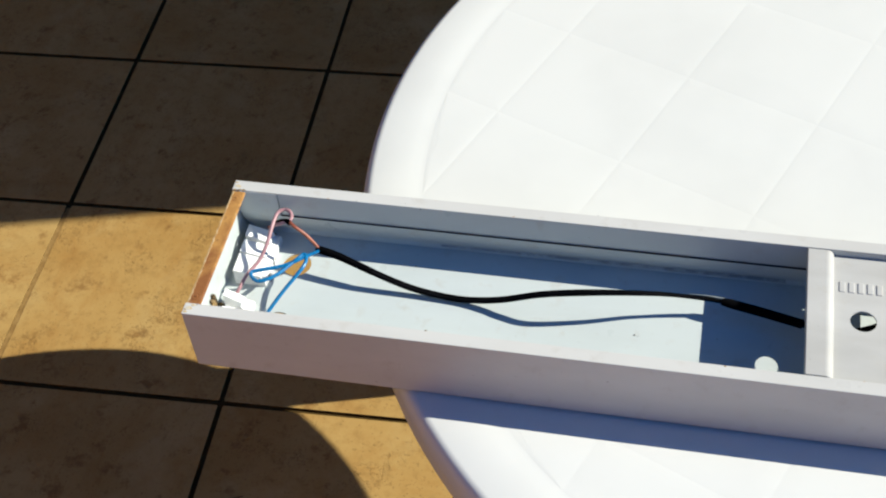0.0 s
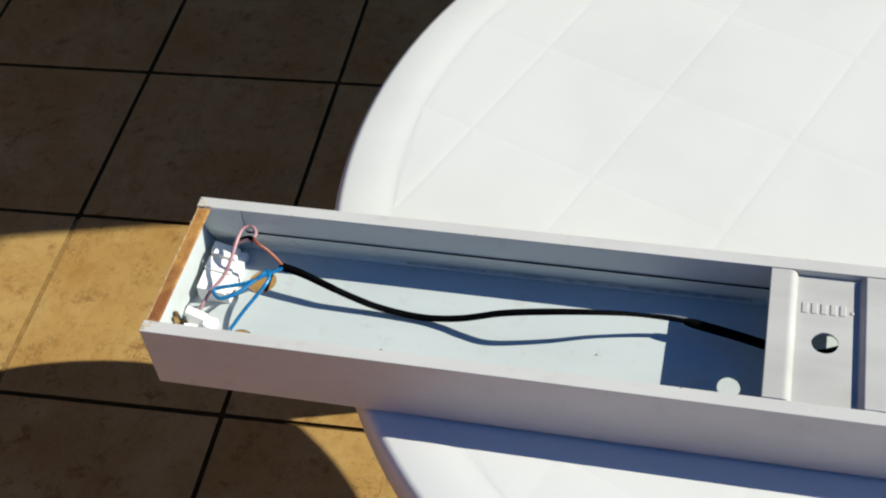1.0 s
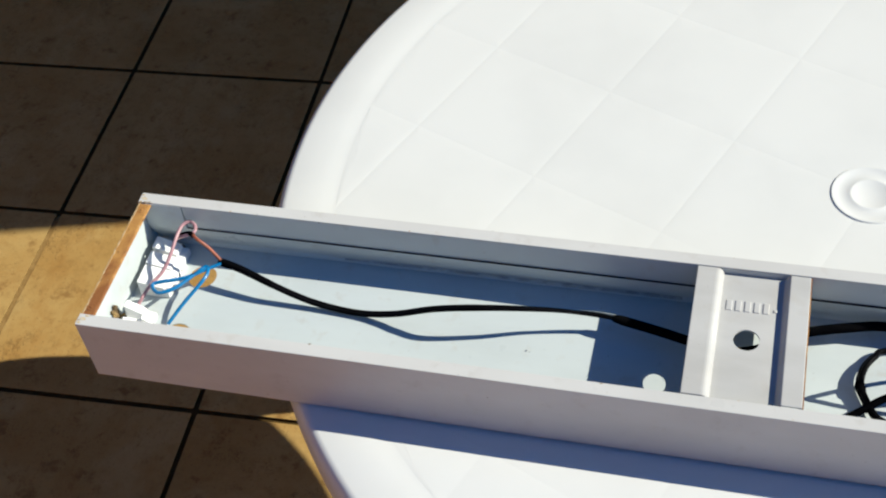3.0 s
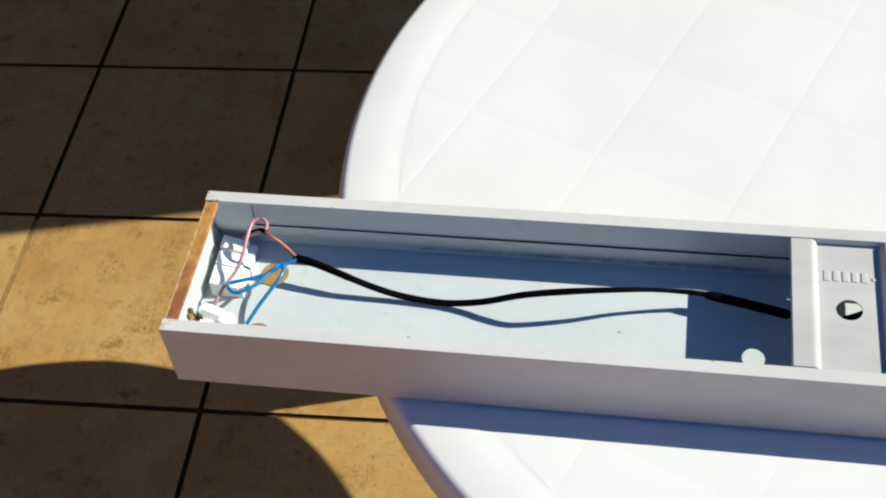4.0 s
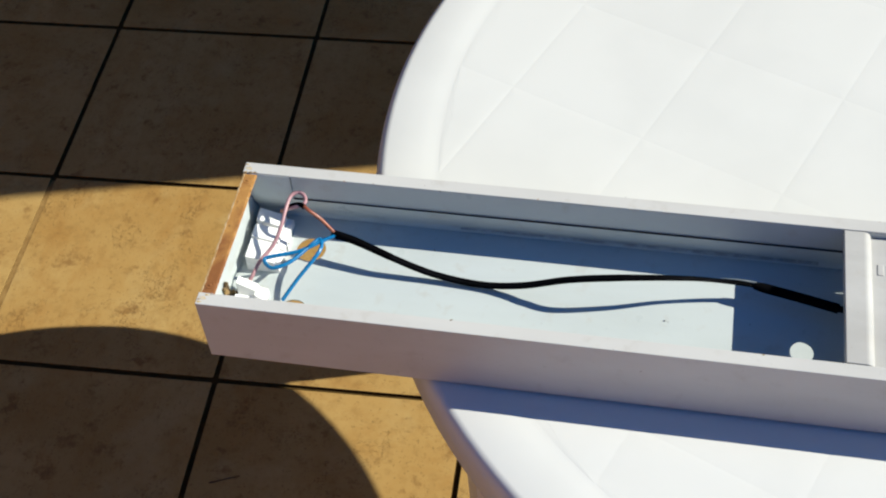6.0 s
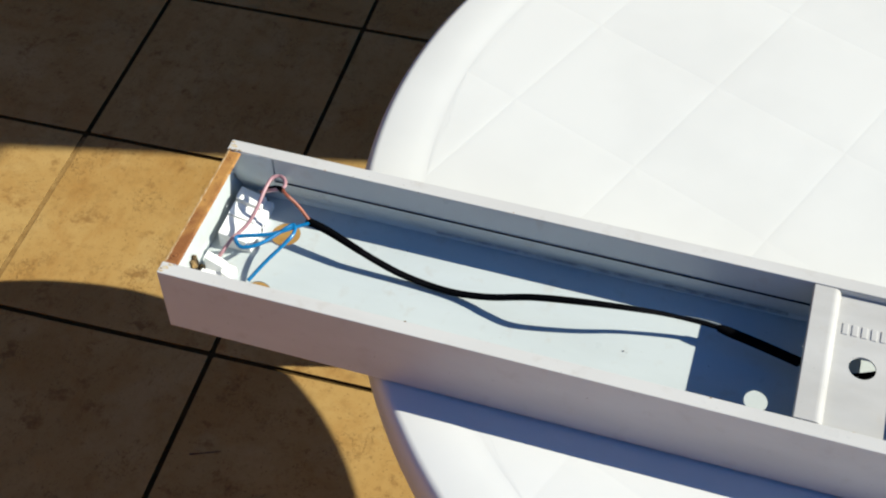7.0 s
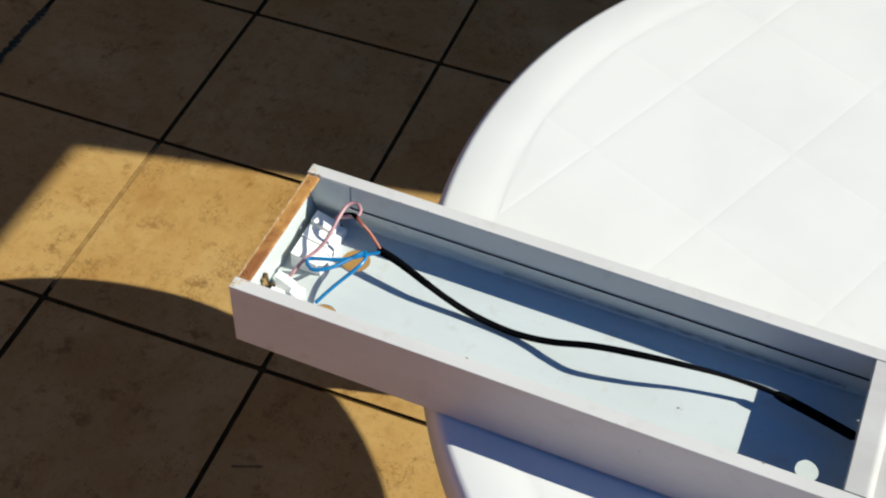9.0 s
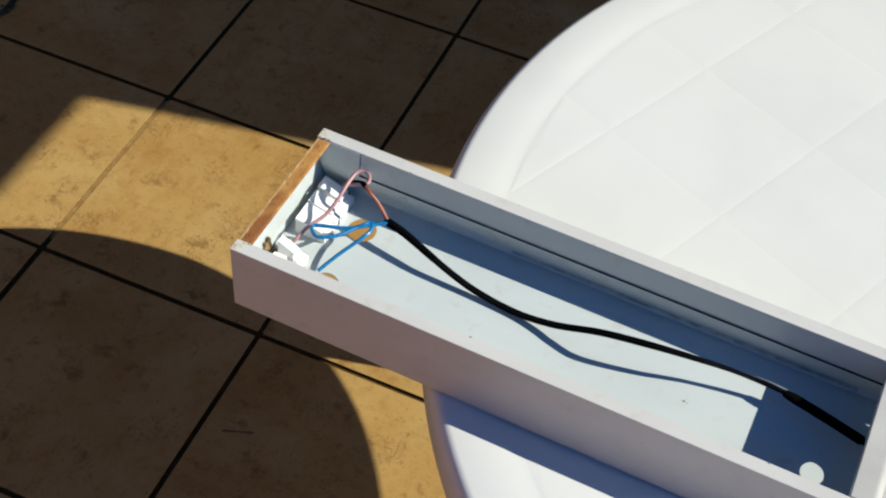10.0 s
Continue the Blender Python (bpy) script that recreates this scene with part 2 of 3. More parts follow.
# ---- setting: ground sheet, and added unseen walls that block and bounce light ----
S = 0.333
bm = bmesh.new()
bmesh.ops.create_grid(bm, x_segments=1, y_segments=1, size=60)
ground = link_mesh("ground", bm, GROUT)
ground.location = (0, 0, -0.0054)
tagged(ground, "dark cement bed between the terrace tiles", "ground", kind="structure")


def unseen_wall(name, label, *boxes, material=WALL_BOUNCE):
    bm = bmesh.new()
    for bx in boxes:
        box(bm, *bx)
    return tagged(link_mesh(name, bm, material), label, "wall", kind="structure")


# unseen blocker that edges the sun patch; its upper box juts past the lower
unseen_wall("east_sun_blocker", "unseen reddish blocker shaped to edge the sun patch", (2.60, 2.85, 0.537, 4.5, -0.01, 2.166), (2.60, 2.85, 0.305, 4.5, 2.166, 3.4))
# unseen north wall, added to keep sky light off the far tiles
unseen_wall("north_sky_blocker", "unseen reddish wall added to screen off sky", (-2.6, 2.59, 1.9, 2.1, -0.01, 4.6))
# unseen low pink reflector, added to tint the housing's near face
unseen_wall("south_pink_bounce", "unseen low pink wall added to bounce pink light", (-2.6, 2.85, -2.7, -2.5, -0.01, 1.5), material=PINK_BOUNCE)
# unseen west wall, added as a warm reflector for the shaded tiles
unseen_wall("west_warm_bounce", "unseen sunlit reddish wall added for warm bounce", (-2.8, -2.6, -2.5, 1.9, -0.01, 2.2))

# ---- round garden table ----
TABLE_X, TABLE_Y, H = 1.105, -0.5275, 0.706
table = thing("garden_table", pose(TABLE_X, TABLE_Y, 0), "round white resin garden table with a lattice top on terrace tiles", "table")


def clip(poly, inside_of):
    """Clip a convex outline by another convex one (counter-clockwise)."""
    out = poly
    n = len(inside_of)
    for i in range(n):
        a, b = Vector(inside_of[i]), Vector(inside_of[(i + 1) % n])
        nor = Vector((-(b - a).y, (b - a).x))
        cur, out = out, []
        for j in range(len(cur)):
            p, q = Vector(cur[j]), Vector(cur[(j + 1) % len(cur)])
            dp, dq = (p - a).dot(nor), (q - a).dot(nor)
            if dp >= 0:
                out.append(tuple(p))
            if (dp >= 0) != (dq >= 0):
                out.append(tuple(p + (q - p) * (dp / (dp - dq))))
        if len(out) < 3:
            return []
    return out


def shrink(poly, d):
    c = Vector((sum(p[0] for p in poly) / len(poly), sum(p[1] for p in poly) / len(poly)))
    res = []
    for p in poly:
        v = Vector(p) - c
        res.append(tuple(c + v * max(0.2, 1 - d / max(v.length, 1e-5))))
    return res


def table_top():
    crest, top = H - 0.0014, H - 0.0018
    prof = [(0, top - 0.00016), (0.4045, top - 0.00016), (0.4070, top - 0.0001), (0.4130, crest - 0.0001), (0.418, crest), (0.4425, crest - 0.0001),
            (0.4448, crest - 0.0006), (0.4470, crest - 0.0019), (0.4488, crest - 0.0040), (0.4502, crest - 0.0070), (0.4511, crest - 0.0105), (0.4517, crest - 0.0150), (0.4520, crest - 0.0210),
            (0.4508, crest - 0.036), (0.4470, crest - 0.036), (0.445, crest - 0.028), (0.430, crest - 0.012), (0.40, top - 0.005), (0, top - 0.005)]
    ob = part("tabletop", lathe(prof, 160), RESIN, table, smooth=True)
    # lattice panels stand a little proud of the grooves between them
    cell, turn = 0.1127, radians(64.8)
    disc = [(0.4035 * math.cos(2 * math.pi * k / 120), 0.4035 * math.sin(2 * math.pi * k / 120)) for k in range(120)]
    for i in range(-4, 4):
        for j in range(-4, 4):
            raw = [(i * cell, j * cell), ((i + 1) * cell, j * cell), ((i + 1) * cell, (j + 1) * cell), (i * cell, (j + 1) * cell)]
            raw = [(x * math.cos(turn) - y * math.sin(turn), x * math.sin(turn) + y * math.cos(turn)) for x, y in raw]
            poly = clip(raw, disc)
            if len(poly) < 3:
                continue
            bm = bmesh.new()
            rings = []
            for d, z in ((0.0003, top - 0.00016), (0.0030, top - 0.00010), (0.0080, top - 0.00004), (0.0160, top)):
                rings.append([bm.verts.new((x, y, z)) for x, y in shrink(poly, d)])
            n = len(poly)
            for a, b in zip(rings, rings[1:]):
                for k in range(n):
                    bm.faces.new((a[k], a[(k + 1) % n], b[(k + 1) % n], b[k]))
            bm.faces.new(rings[-1])
            part("panel", bm, RESIN, table)
    prof = [(0, top + 0.0004), (0.013, top + 0.0004), (0.0142, top + 0.0009), (0.0156, top + 0.0009), (0.0168, top + 0.0004),
            (0.0255, top + 0.0004), (0.0268, top + 0.0010), (0.0286, top + 0.0010), (0.030, top - 0.0004)]
    part("parasol_plug", lathe(prof, 64), RESIN, table, "round white plug in the parasol hole", smooth=True)
    return ob


table_top()


def table_leg(angle):
    """A moulded leg: wide under the top, narrow at the foot, its faces square to the table's rim."""
    bm = bmesh.new()
    out, side = Vector((math.cos(angle), math.sin(angle), 0)), Vector((-math.sin(angle), math.cos(angle), 0))
    rings = []
    for s, r, w in ((0, 0.385, 0.020), (0.012, 0.385, 0.023), (0.45, 0.370, 0.030), (0.8, 0.366, 0.036), (1, 0.365, 0.044)):
        c = out * r + Vector((0, 0, s * (H - 0.014)))
        rings.append([bm.verts.new(c + w * (a * out + 1.1 * b * side)) for a, b in
                      ((-1, -0.5), (-0.8, -0.9), (0.6, -1), (1, -0.7), (1, 0.7), (0.6, 1), (-0.8, 0.9), (-1, 0.5))])
    for a, b in zip(rings, rings[1:]):
        for k in range(8):
            bm.faces.new((a[k], a[(k + 1) % 8], b[(k + 1) % 8], b[k]))
    bm.faces.new(rings[0])
    bm.faces.new(rings[-1])
    return part("leg", bm, RESIN, table)


for k in range(4):
    table_leg(radians(110 + 90 * k))

# ---- fluorescent light housing, lying open on the table ----
FX, FY, YAW, W, TOP, LEN, FL = 0.5768, -0.7586, -2.11, 0.1228, 0.0566, 0.88, 0.0095
V0 = -0.0017  # near face of the housing
fixture = thing("light_fixture", pose(FX, FY, H, 0, 0, YAW), "open white sheet-metal light housing with rusty end on the table", "light fixture")
LIP = 0.0096

holes = [(0.0485, 0.0885, 0.0105), (0.0485, 0.0335, 0.0105)]
part("base_plate", holed_plate([(0.002, V0 + 0.0012), (LEN - 0.002, V0 + 0.0012), (LEN - 0.002, W - 0.0012), (0.002, W - 0.0012)], holes, FL - 0.001, FL), INNER, fixture)


def side_wall(far):
    """A folded side: outer face, rolled lip, and a return flange that stops short of the end."""
    def put(u, p, q):
        return (u, W - p if far else V0 + p, q)
    wall = soften(part("side_wall", extrude_profile(sheet_outline([(0, 0), (0, TOP), (LIP, TOP)], -0.001), (0.0, LEN), put), ENAMEL, fixture), 0.0008, 3)
    part("return_flange", extrude_profile([(LIP - 0.001, TOP - 0.001), (LIP, TOP - 0.001), (LIP, 0.0290), (LIP - 0.001, 0.0290)], (0.034, LEN - 0.034), put), INNER, fixture)
    part("liner", extrude_profile(sheet_outline([(LIP + 0.0010, 0.0345), (LIP + 0.0008, 0.0300), (0.0030, FL + 0.0044), (0.0034, FL + 0.0024), (0.0050, FL + 0.0006)], -0.0004), (0.0035, LEN - 0.0035), put), INNER, fixture, smooth=True)
    # a dark strip paints the gap's shade, thickening along the housing
    def put_seam(u, p, q):
        return put(u, p, 0.0346 + q * (0.02 + 1.4 * u / LEN))
    part("seam", extrude_profile([(LIP + 0.0001, -0.00045), (LIP + 0.0013, -0.00045), (LIP + 0.0013, 0.00045), (LIP + 0.0001, 0.00045)], (0.034, LEN - 0.034), put_seam), SEAM, fixture, "dark strip painted for the shaded gap between the folded sheets")
    # irregular grey line in the corner along the floor, wider towards the bracket
    bm = bmesh.new()
    rows = []
    n = 90
    for k in range(n + 1):
        u = 0.150 + 0.245 * k / n
        wide = 0.0001 + 0.0007 * min(1.0, (u - 0.150) / 0.20) * (0.7 + 0.9 * noise.noise(Vector((u * 70, 3.0 * far, 0)))) + 0.0001 * noise.noise(Vector((u * 300, 1, 3.0 * far)))
        wide = max(0.00005, wide)
        rows.append([bm.verts.new(put(u, 0.0036, FL + 0.0034 + 1.6 * wide)), bm.verts.new(put(u, 0.0041, FL + 0.0026)), bm.verts.new(put(u, 0.0045, FL + 0.0024 - 1.2 * wide))])
    for c, d in zip(rows, rows[1:]):
        for i in range(2):
            bm.faces.new((c[i], c[i + 1], d[i + 1], d[i]))
    part("corner_line", bm, CORNER_GREY, fixture, "irregular grey line in the floor corner")
    part("corner_tab", extrude_profile([(LIP - 0.0012, TOP - 0.001), (LIP + 0.0004, TOP - 0.001), (LIP + 0.0013, 0.0348), (LIP + 0.0013, 0.0338), (LIP - 0.0012, 0.0338)], (0.0024, 0.0334), put), INNER, fixture)
    return wall


side_wall(False)
side_wall(True)


def end_plate(mirror):
    def put(v, p, q):
        return (LEN - p if mirror else p, v, q)
    part("end_plate", extrude_profile([(0.0012, 0.001), (0.0022, 0.001), (0.0022, TOP - 0.0022), (0.0012, TOP - 0.0022)], (V0 + 0.0012, W - 0.0012), put), INNER, fixture)
    soften(part("end_flange", extrude_profile([(0.0012, TOP - 0.0022), (0.0094, TOP - 0.0022), (0.0094, TOP - 0.0010), (0.0012, TOP - 0.0010)], (V0 + 0.0098, W - 0.0098), put), RUST, fixture, "rust-brown bare end flange"), 0.0004)


end_plate(False)
end_plate(True)
for v in (0.0150, 0.1070):
    bm = lathe([(0, TOP - 0.0004), (0.0011, TOP - 0.0005), (0.0013, TOP - 0.0010), (0.0024, TOP - 0.0008), (0.0030, TOP - 0.0008), (0.0033, TOP - 0.0012)], 20)
    bmesh.ops.translate(bm, vec=(0.0052, v, 0), verts=bm.verts)
    part("rivet", bm, RUST, fixture, smooth=True)

# ragged bare edge of the end flange, and chips along the lips
def ragged_strip(u, v0, v1, z, seed, material, name, label):
    bm = bmesh.new()
    n = 60
    rows = []
    for k in range(n + 1):
        v = v0 + (v1 - v0) * k / n
        j = 0.0009 * noise.noise(Vector((v * 260, seed, 0))) + 0.0005 * noise.noise(Vector((v * 900, seed, 3)))
        rows.append([bm.verts.new((u - 0.0007 + j, v, z - 0.0008)), bm.verts.new((u - 0.0005 + j, v, z + 0.0003 + 0.5 * j)), bm.verts.new((u + 0.0004 + 0.7 * j, v, z + 0.0003 + 0.4 * j)), bm.verts.new((u + 0.0007, v, z - 0.0008))])
    for a, b in zip(rows, rows[1:]):
        for i in range(3):
            bm.faces.new((a[i], a[i + 1], b[i + 1], b[i]))
    return part(name, bm, material, fixture, label)


ragged_strip(0.0014, V0 + 0.0098, W - 0.0098, TOP - 0.0010, 5, BARE, "flange_edge", "ragged tan edge of flaking paint")
ragged_strip(0.0094, V0 + 0.0098, W - 0.0098, TOP - 0.0016, 9, RUST, "flange_fold", "rusty fold")


def chip(u, v, z, r, seed, material):
    bm = bmesh.new()
    bmesh.ops.create_icosphere(bm, subdivisions=2, radius=1)
    for w in bm.verts:
        k = 0.75 + 0.6 * noise.noise(w.co * 1.6 + Vector((seed * 3.1, 0, 0)))
        w.co = Vector((u + w.co.x * r * 1.7 * k, v + w.co.y * r * k, z + w.co.z * 0.00022))
    return part("chip", bm, material, fixture)


chips = random.Random(21)
for k in range(16):
    far = k % 2
    u = 0.01 + 0.55 * chips.random() ** 1.3
    inner = chips.random() < 0.5
    v = (LIP - 0.0006 if inner else 0.0007) + (0 if far else V0) + chips.gauss(0, 0.0003)
    chip(u, W - v if far else v, TOP - 0.0001, 0.00025 + 0.0004 * chips.random() ** 2, k, RUST if chips.random() < 0.45 else GREY)
for u, v, r in ((0.0035, W - 0.0045, 0.0010), (0.0060, W - 0.0085, 0.0008), (0.0030, 0.0040, 0.0008), (0.0085, 0.0070, 0.0007), (0.0015, W - 0.0020, 0.0012), (0.0016, 0.0022, 0.0012), (0.1650, 0.0075, 0.0010), (0.3560, 0.0072, 0.0009)):
    chip(u, v, TOP - 0.0001, 0.75 * r, u * 1000, SOOT)

for u, v, r in ((0.0033, W - 0.0056, 0.0018), (0.0020, W - 0.0022, 0.0011), (0.0036, V0 + 0.0052, 0.0019), (0.0022, V0 + 0.0020, 0.0012), (0.0062, V0 + 0.0080, 0.0014)):
    chip(u, v, TOP - 0.00005, r, u * 700 + v, CREAM)
for k in range(6):
    chip(0.0018 + 0.0017 * k, W - 0.0091 + 0.0004 * math.sin(5 * k), TOP - 0.0001, 0.0007 + 0.0003 * math.cos(3 * k), 40 + k, SOOT)

# cross bracket with a sunk plate
B0, B1, B2, B3, B4 = 0.4043, 0.4165, 0.4215, 0.4590, 0.4772
DEEP = 0.0055


def bracket():
    t = 0.0012
    line = [(B0, TOP - 0.0075), (B0, TOP), (B1, TOP)]
    for k in range(1, 6):
        a = radians(90 * k / 6)
        line.append((B1 + (B2 - B1) * math.sin(a), TOP - DEEP * 0.85 * (1 - math.cos(a))))
    line += [(B2 + 0.0006, TOP - DEEP)]
    lo, hi = V0 + LIP + 0.0006, W - LIP - 0.0006

    def put(v, p, q):
        return (p, v, q)
    body = part("bracket", extrude_profile(sheet_outline(line, -t), (lo, hi), put), BRACKET, fixture, "white pressed-steel cross bracket")
    soften(body, 0.0005, 2)
    bm = holed_plate([(B2, lo), (B3, lo), (B3, hi), (B2, hi)], [(0.4405, 0.0592, 0.0083)], TOP - DEEP - t, TOP - DEEP)
    part("sunk_plate", bm, BRACKET, body)
    # the unseen leg at B4 is lengthened to shade the floor below the hole
    right = [(B3 - 0.0004, TOP - DEEP), (B3 + 0.0020, TOP - DEEP), (B3 + 0.0042, TOP - 0.0012), (B3 + 0.0056, TOP), (B4, TOP), (B4, TOP - 0.0240)]
    soften(part("bracket_rim", extrude_profile(sheet_outline(right, -t), (lo, hi), put), BRACKET, body), 0.0005, 2)
    bm = bmesh.new()
    box(bm, B4 + 0.0002, B4 + 0.0008, lo, hi, TOP - 0.0072, TOP - 0.0008)
    part("cut_edge", bm, RUST, body, "rusty cut edge")
    # five pressed marks and a dot in a row: plain low bars
    for k in range(6):
        bm = bmesh.new()
        u, dot = 0.4272 + k * 0.0059, k == 5
        hw, hh = (0.0013, 0.0013) if dot else (0.0020, 0.0044)
        c = 0.0862 - (0.0012 if dot else 0)
        box(bm, u - hw, u + hw, c - hh, c + hh, TOP - DEEP - 0.0010, TOP - DEEP + 0.0006)
        soften(part("raised_mark", bm, BRACKET, body), 0.0006, 3)


bracket()


# white lampholder blocks at the end
def wedge(bm, u0, u1, v0, v1, z0, za, zb, skew=0.0):
    """A block whose top falls from za at u0 to zb at u1."""
    lo = [bm.verts.new((u, v, z0)) for u, v in ((u0, v0), (u1, v0), (u1, v1), (u0, v1))]
    hi = [bm.verts.new((u, v, z)) for u, v, z in ((u0, v0 + skew, za), (u1, v0 + skew, zb), (u1, v1 - skew, zb), (u0, v1 - skew, za))]
    bm.faces.new(lo)
    bm.faces.new(hi)
    for k in range(4):
        bm.faces.new((lo[k], lo[(k + 1) % 4], hi[(k + 1) % 4], hi[k]))


def holder(base, clamps, slots, du=0.0):
    bm = bmesh.new()
    wedge(bm, base[0] + du, base[1] + du, *base[2:])
    body = soften(part("lampholder", bm, CERAMIC, fixture, "white plastic lampholder block"), 0.0005)
    for c in clamps:
        bm = bmesh.new()
        wedge(bm, c[0] + du, c[1] + du, *c[2:])
        soften(part("clamp", bm, CERAMIC, body), 0.0004)
    # grey faces, slightly proud, paint the shade of recessed slots
    for u, v, w, z0, z1 in slots:
        bm = bmesh.new()
        box(bm, u + du - 0.0006, u + du + 0.0002, v - w / 2, v + w / 2, FL + z0, FL + z1)
        part("slot", bm, SHADE, body, "grey face painted as a shaded contact slot")
    return body


def up(*z):
    return [FL + k for k in z]


holder((0.0115, 0.0345, 0.0650, 0.1090, *up(0.0, 0.0085, 0.0060)),
       [(0.0115, 0.0296, 0.0972, 0.1090, *up(0.004, 0.0165, 0.0105), 0.0004), (0.0115, 0.0305, 0.0832, 0.0956, *up(0.004, 0.0150, 0.0105), 0.0003),
        (0.0115, 0.0312, 0.0652, 0.0828, *up(0.004, 0.0142, 0.0100), 0.0003), (0.0306, 0.0352, 0.0680, 0.0785, *up(0.0, 0.0084, 0.0072)), (0.0306, 0.0352, 0.0800, 0.0925, *up(0.0, 0.0086, 0.0070))],
       [(0.0355, 0.0715, 0.0042, 0.0016, 0.0066), (0.0355, 0.0845, 0.0016, 0.0022, 0.0048), (0.0355, 0.0890, 0.0014, 0.0022, 0.0050), (0.0315, 0.0690, 0.0020, 0.0086, 0.0096)], -0.0026)
holder((0.0105, 0.0292, 0.0140, 0.0475, *up(0.0, 0.0080, 0.0046)),
       [(0.0105, 0.0232, 0.0375, 0.0480, *up(0.003, 0.0180, 0.0112), 0.0022), (0.0105, 0.0242, 0.0150, 0.0352, *up(0.003, 0.0122, 0.0078), 0.0004),
        (0.0228, 0.0288, 0.0362, 0.0460, *up(0.002, 0.0102, 0.0056), 0.0006), (0.0150, 0.0215, 0.0180, 0.0260, *up(0.006, 0.0140, 0.0118), 0.0006)],
       [(0.0290, 0.0400, 0.0022, 0.0016, 0.0040)])
for u, v, z, r in ((0.0036, 0.0375, 0.0120, (0.0022, 0.0052, 0.0080)), (0.0062, 0.0400, 0.0030, (0.0034, 0.0042, 0.0036)), (0.0090, 0.1090, 0.0040, (0.0055, 0.0034, 0.0050)), (0.0200, 0.1125, 0.0030, (0.0080, 0.0016, 0.0030))):
    bm = bmesh.new()
    bmesh.ops.create_icosphere(bm, subdivisions=4, radius=1)
    for w in bm.verts:
        s = 0.78 + 0.40 * noise.noise(w.co * 1.7 + Vector((u * 900, v * 500, 0))) + 0.10 * noise.noise(w.co * 6)
        w.co = Vector((u + w.co.x * r[0] * s, v + w.co.y * r[1] * s, max(FL - 0.0002, FL + z + w.co.z * r[2] * s)))
    part("scorched_sealant", bm, SOOT, fixture, "burnt brown sealant in the corner", smooth=True)

# ---- cable that feeds the fixture ----
cable = thing("power_cable", pose(FX, FY, H, 0, 0, YAW), "black power cable with blue and brown cores inside the housing", "cable")
run = [(0.0665, 0.0890, 0.0290), (0.0831, 0.0847, 0.0290), (0.1091, 0.0778, 0.0240), (0.1260, 0.0750, 0.0190), (0.1421, 0.0732, 0.0150),
       (0.1627, 0.0714, 0.0130), (0.1812, 0.0702, 0.0140), (0.2038, 0.0690, 0.0200), (0.2316, 0.0686, 0.0310), (0.2627, 0.0680, 0.0390),
       (0.2961, 0.0740, 0.0370), (0.3223, 0.0815, 0.0300), (0.3548, 0.0860, 0.0230), (0.3800, 0.0815, 0.0215), (0.4060, 0.0740, 0.0230),
       (0.4400, 0.0745, 0.0205), (0.4834, 0.0966, 0.0215), (0.5028, 0.1020, 0.0220), (0.5276, 0.1076, 0.0215), (0.5600, 0.1070, 0.0200), (0.6100, 0.0900, 0.0140)]
part("sheath", tube(run, lambda s: 0.0024 - 0.0009 * max(0.0, 1 - abs(s - 0.555) / 0.11), 28, waist=0.38), BLACK, cable, smooth=True)
part("sleeve", tube(run[0:3], lambda s: 0.0031 - 0.0006 * s, 14), TAPE, cable, "black tape sleeve", smooth=True)
part("sleeve", tube([(0.3520, 0.0858, 0.0235)] + run[13:15], lambda s: 0.0026 + 0.0008 * min(1, s * 9), 14), TAPE, cable, "black tape sleeve", smooth=True)
part("tape_end", tube([(0.3300, 0.0843, 0.0296), (0.3400, 0.0858, 0.0278), (0.3470, 0.0866, 0.0263), (0.3535, 0.0869, 0.0250)], lambda s: 0.0002 + 0.0007 * s, 10), FOIL, cable, "pale grey end of clear tape", smooth=True)
part("sleeve", tube([(0.4780, 0.0945, 0.0213), (0.4834, 0.0966, 0.0216), (0.5028, 0.1020, 0.0221), (0.5276, 0.1076, 0.0216), (0.5600, 0.1070, 0.0201)], lambda s: 0.0026 + 0.0008 * min(1, 8 * s), 14), TAPE, cable, "black tape sleeve", smooth=True)
part("blue_wire", tube([(0.0690, 0.0870, 0.0300), (0.0600, 0.0800, 0.0300), (0.0468, 0.0696, 0.0300), (0.0300, 0.0630, 0.0300), (0.0255, 0.0600, 0.0300), (0.0285, 0.0552, 0.0300),
                        (0.0340, 0.0535, 0.0300), (0.0437, 0.0602, 0.0300), (0.0533, 0.0748, 0.0300), (0.0587, 0.0822, 0.0300), (0.0617, 0.0760, 0.0300), (0.0590, 0.0670, 0.0285),
                        (0.0490, 0.0530, 0.0205), (0.0405, 0.0400, 0.0125)], 0.00135, 10), BLUE, cable, "bright blue core", smooth=True)
part("brown_wire", tube([(0.0690, 0.0880, 0.0300), (0.0585, 0.0930, 0.0380), (0.0500, 0.0950, 0.0440), (0.0440, 0.0990, 0.0440), (0.0350, 0.1005, 0.0390), (0.0265, 0.1030, 0.0310)],
                        0.0013, 10), BROWN, cable, "brown core", smooth=True)
part("pink_wire", tube([(0.0170, 0.0480, 0.0210), (0.0192, 0.0517, 0.0240), (0.0215, 0.0610, 0.0260), (0.0282, 0.0728, 0.0300), (0.0320, 0.0840, 0.0370), (0.0330, 0.0970, 0.0420),
                        (0.0345, 0.1065, 0.0440), (0.0395, 0.1100, 0.0445), (0.0445, 0.1065, 0.0445), (0.0455, 0.1010, 0.0440), (0.0400, 0.0985, 0.0425), (0.0320, 0.1000, 0.0370)],
                       0.00135, 10), PINK, cable, "faded pink core bent in a loop", smooth=True)

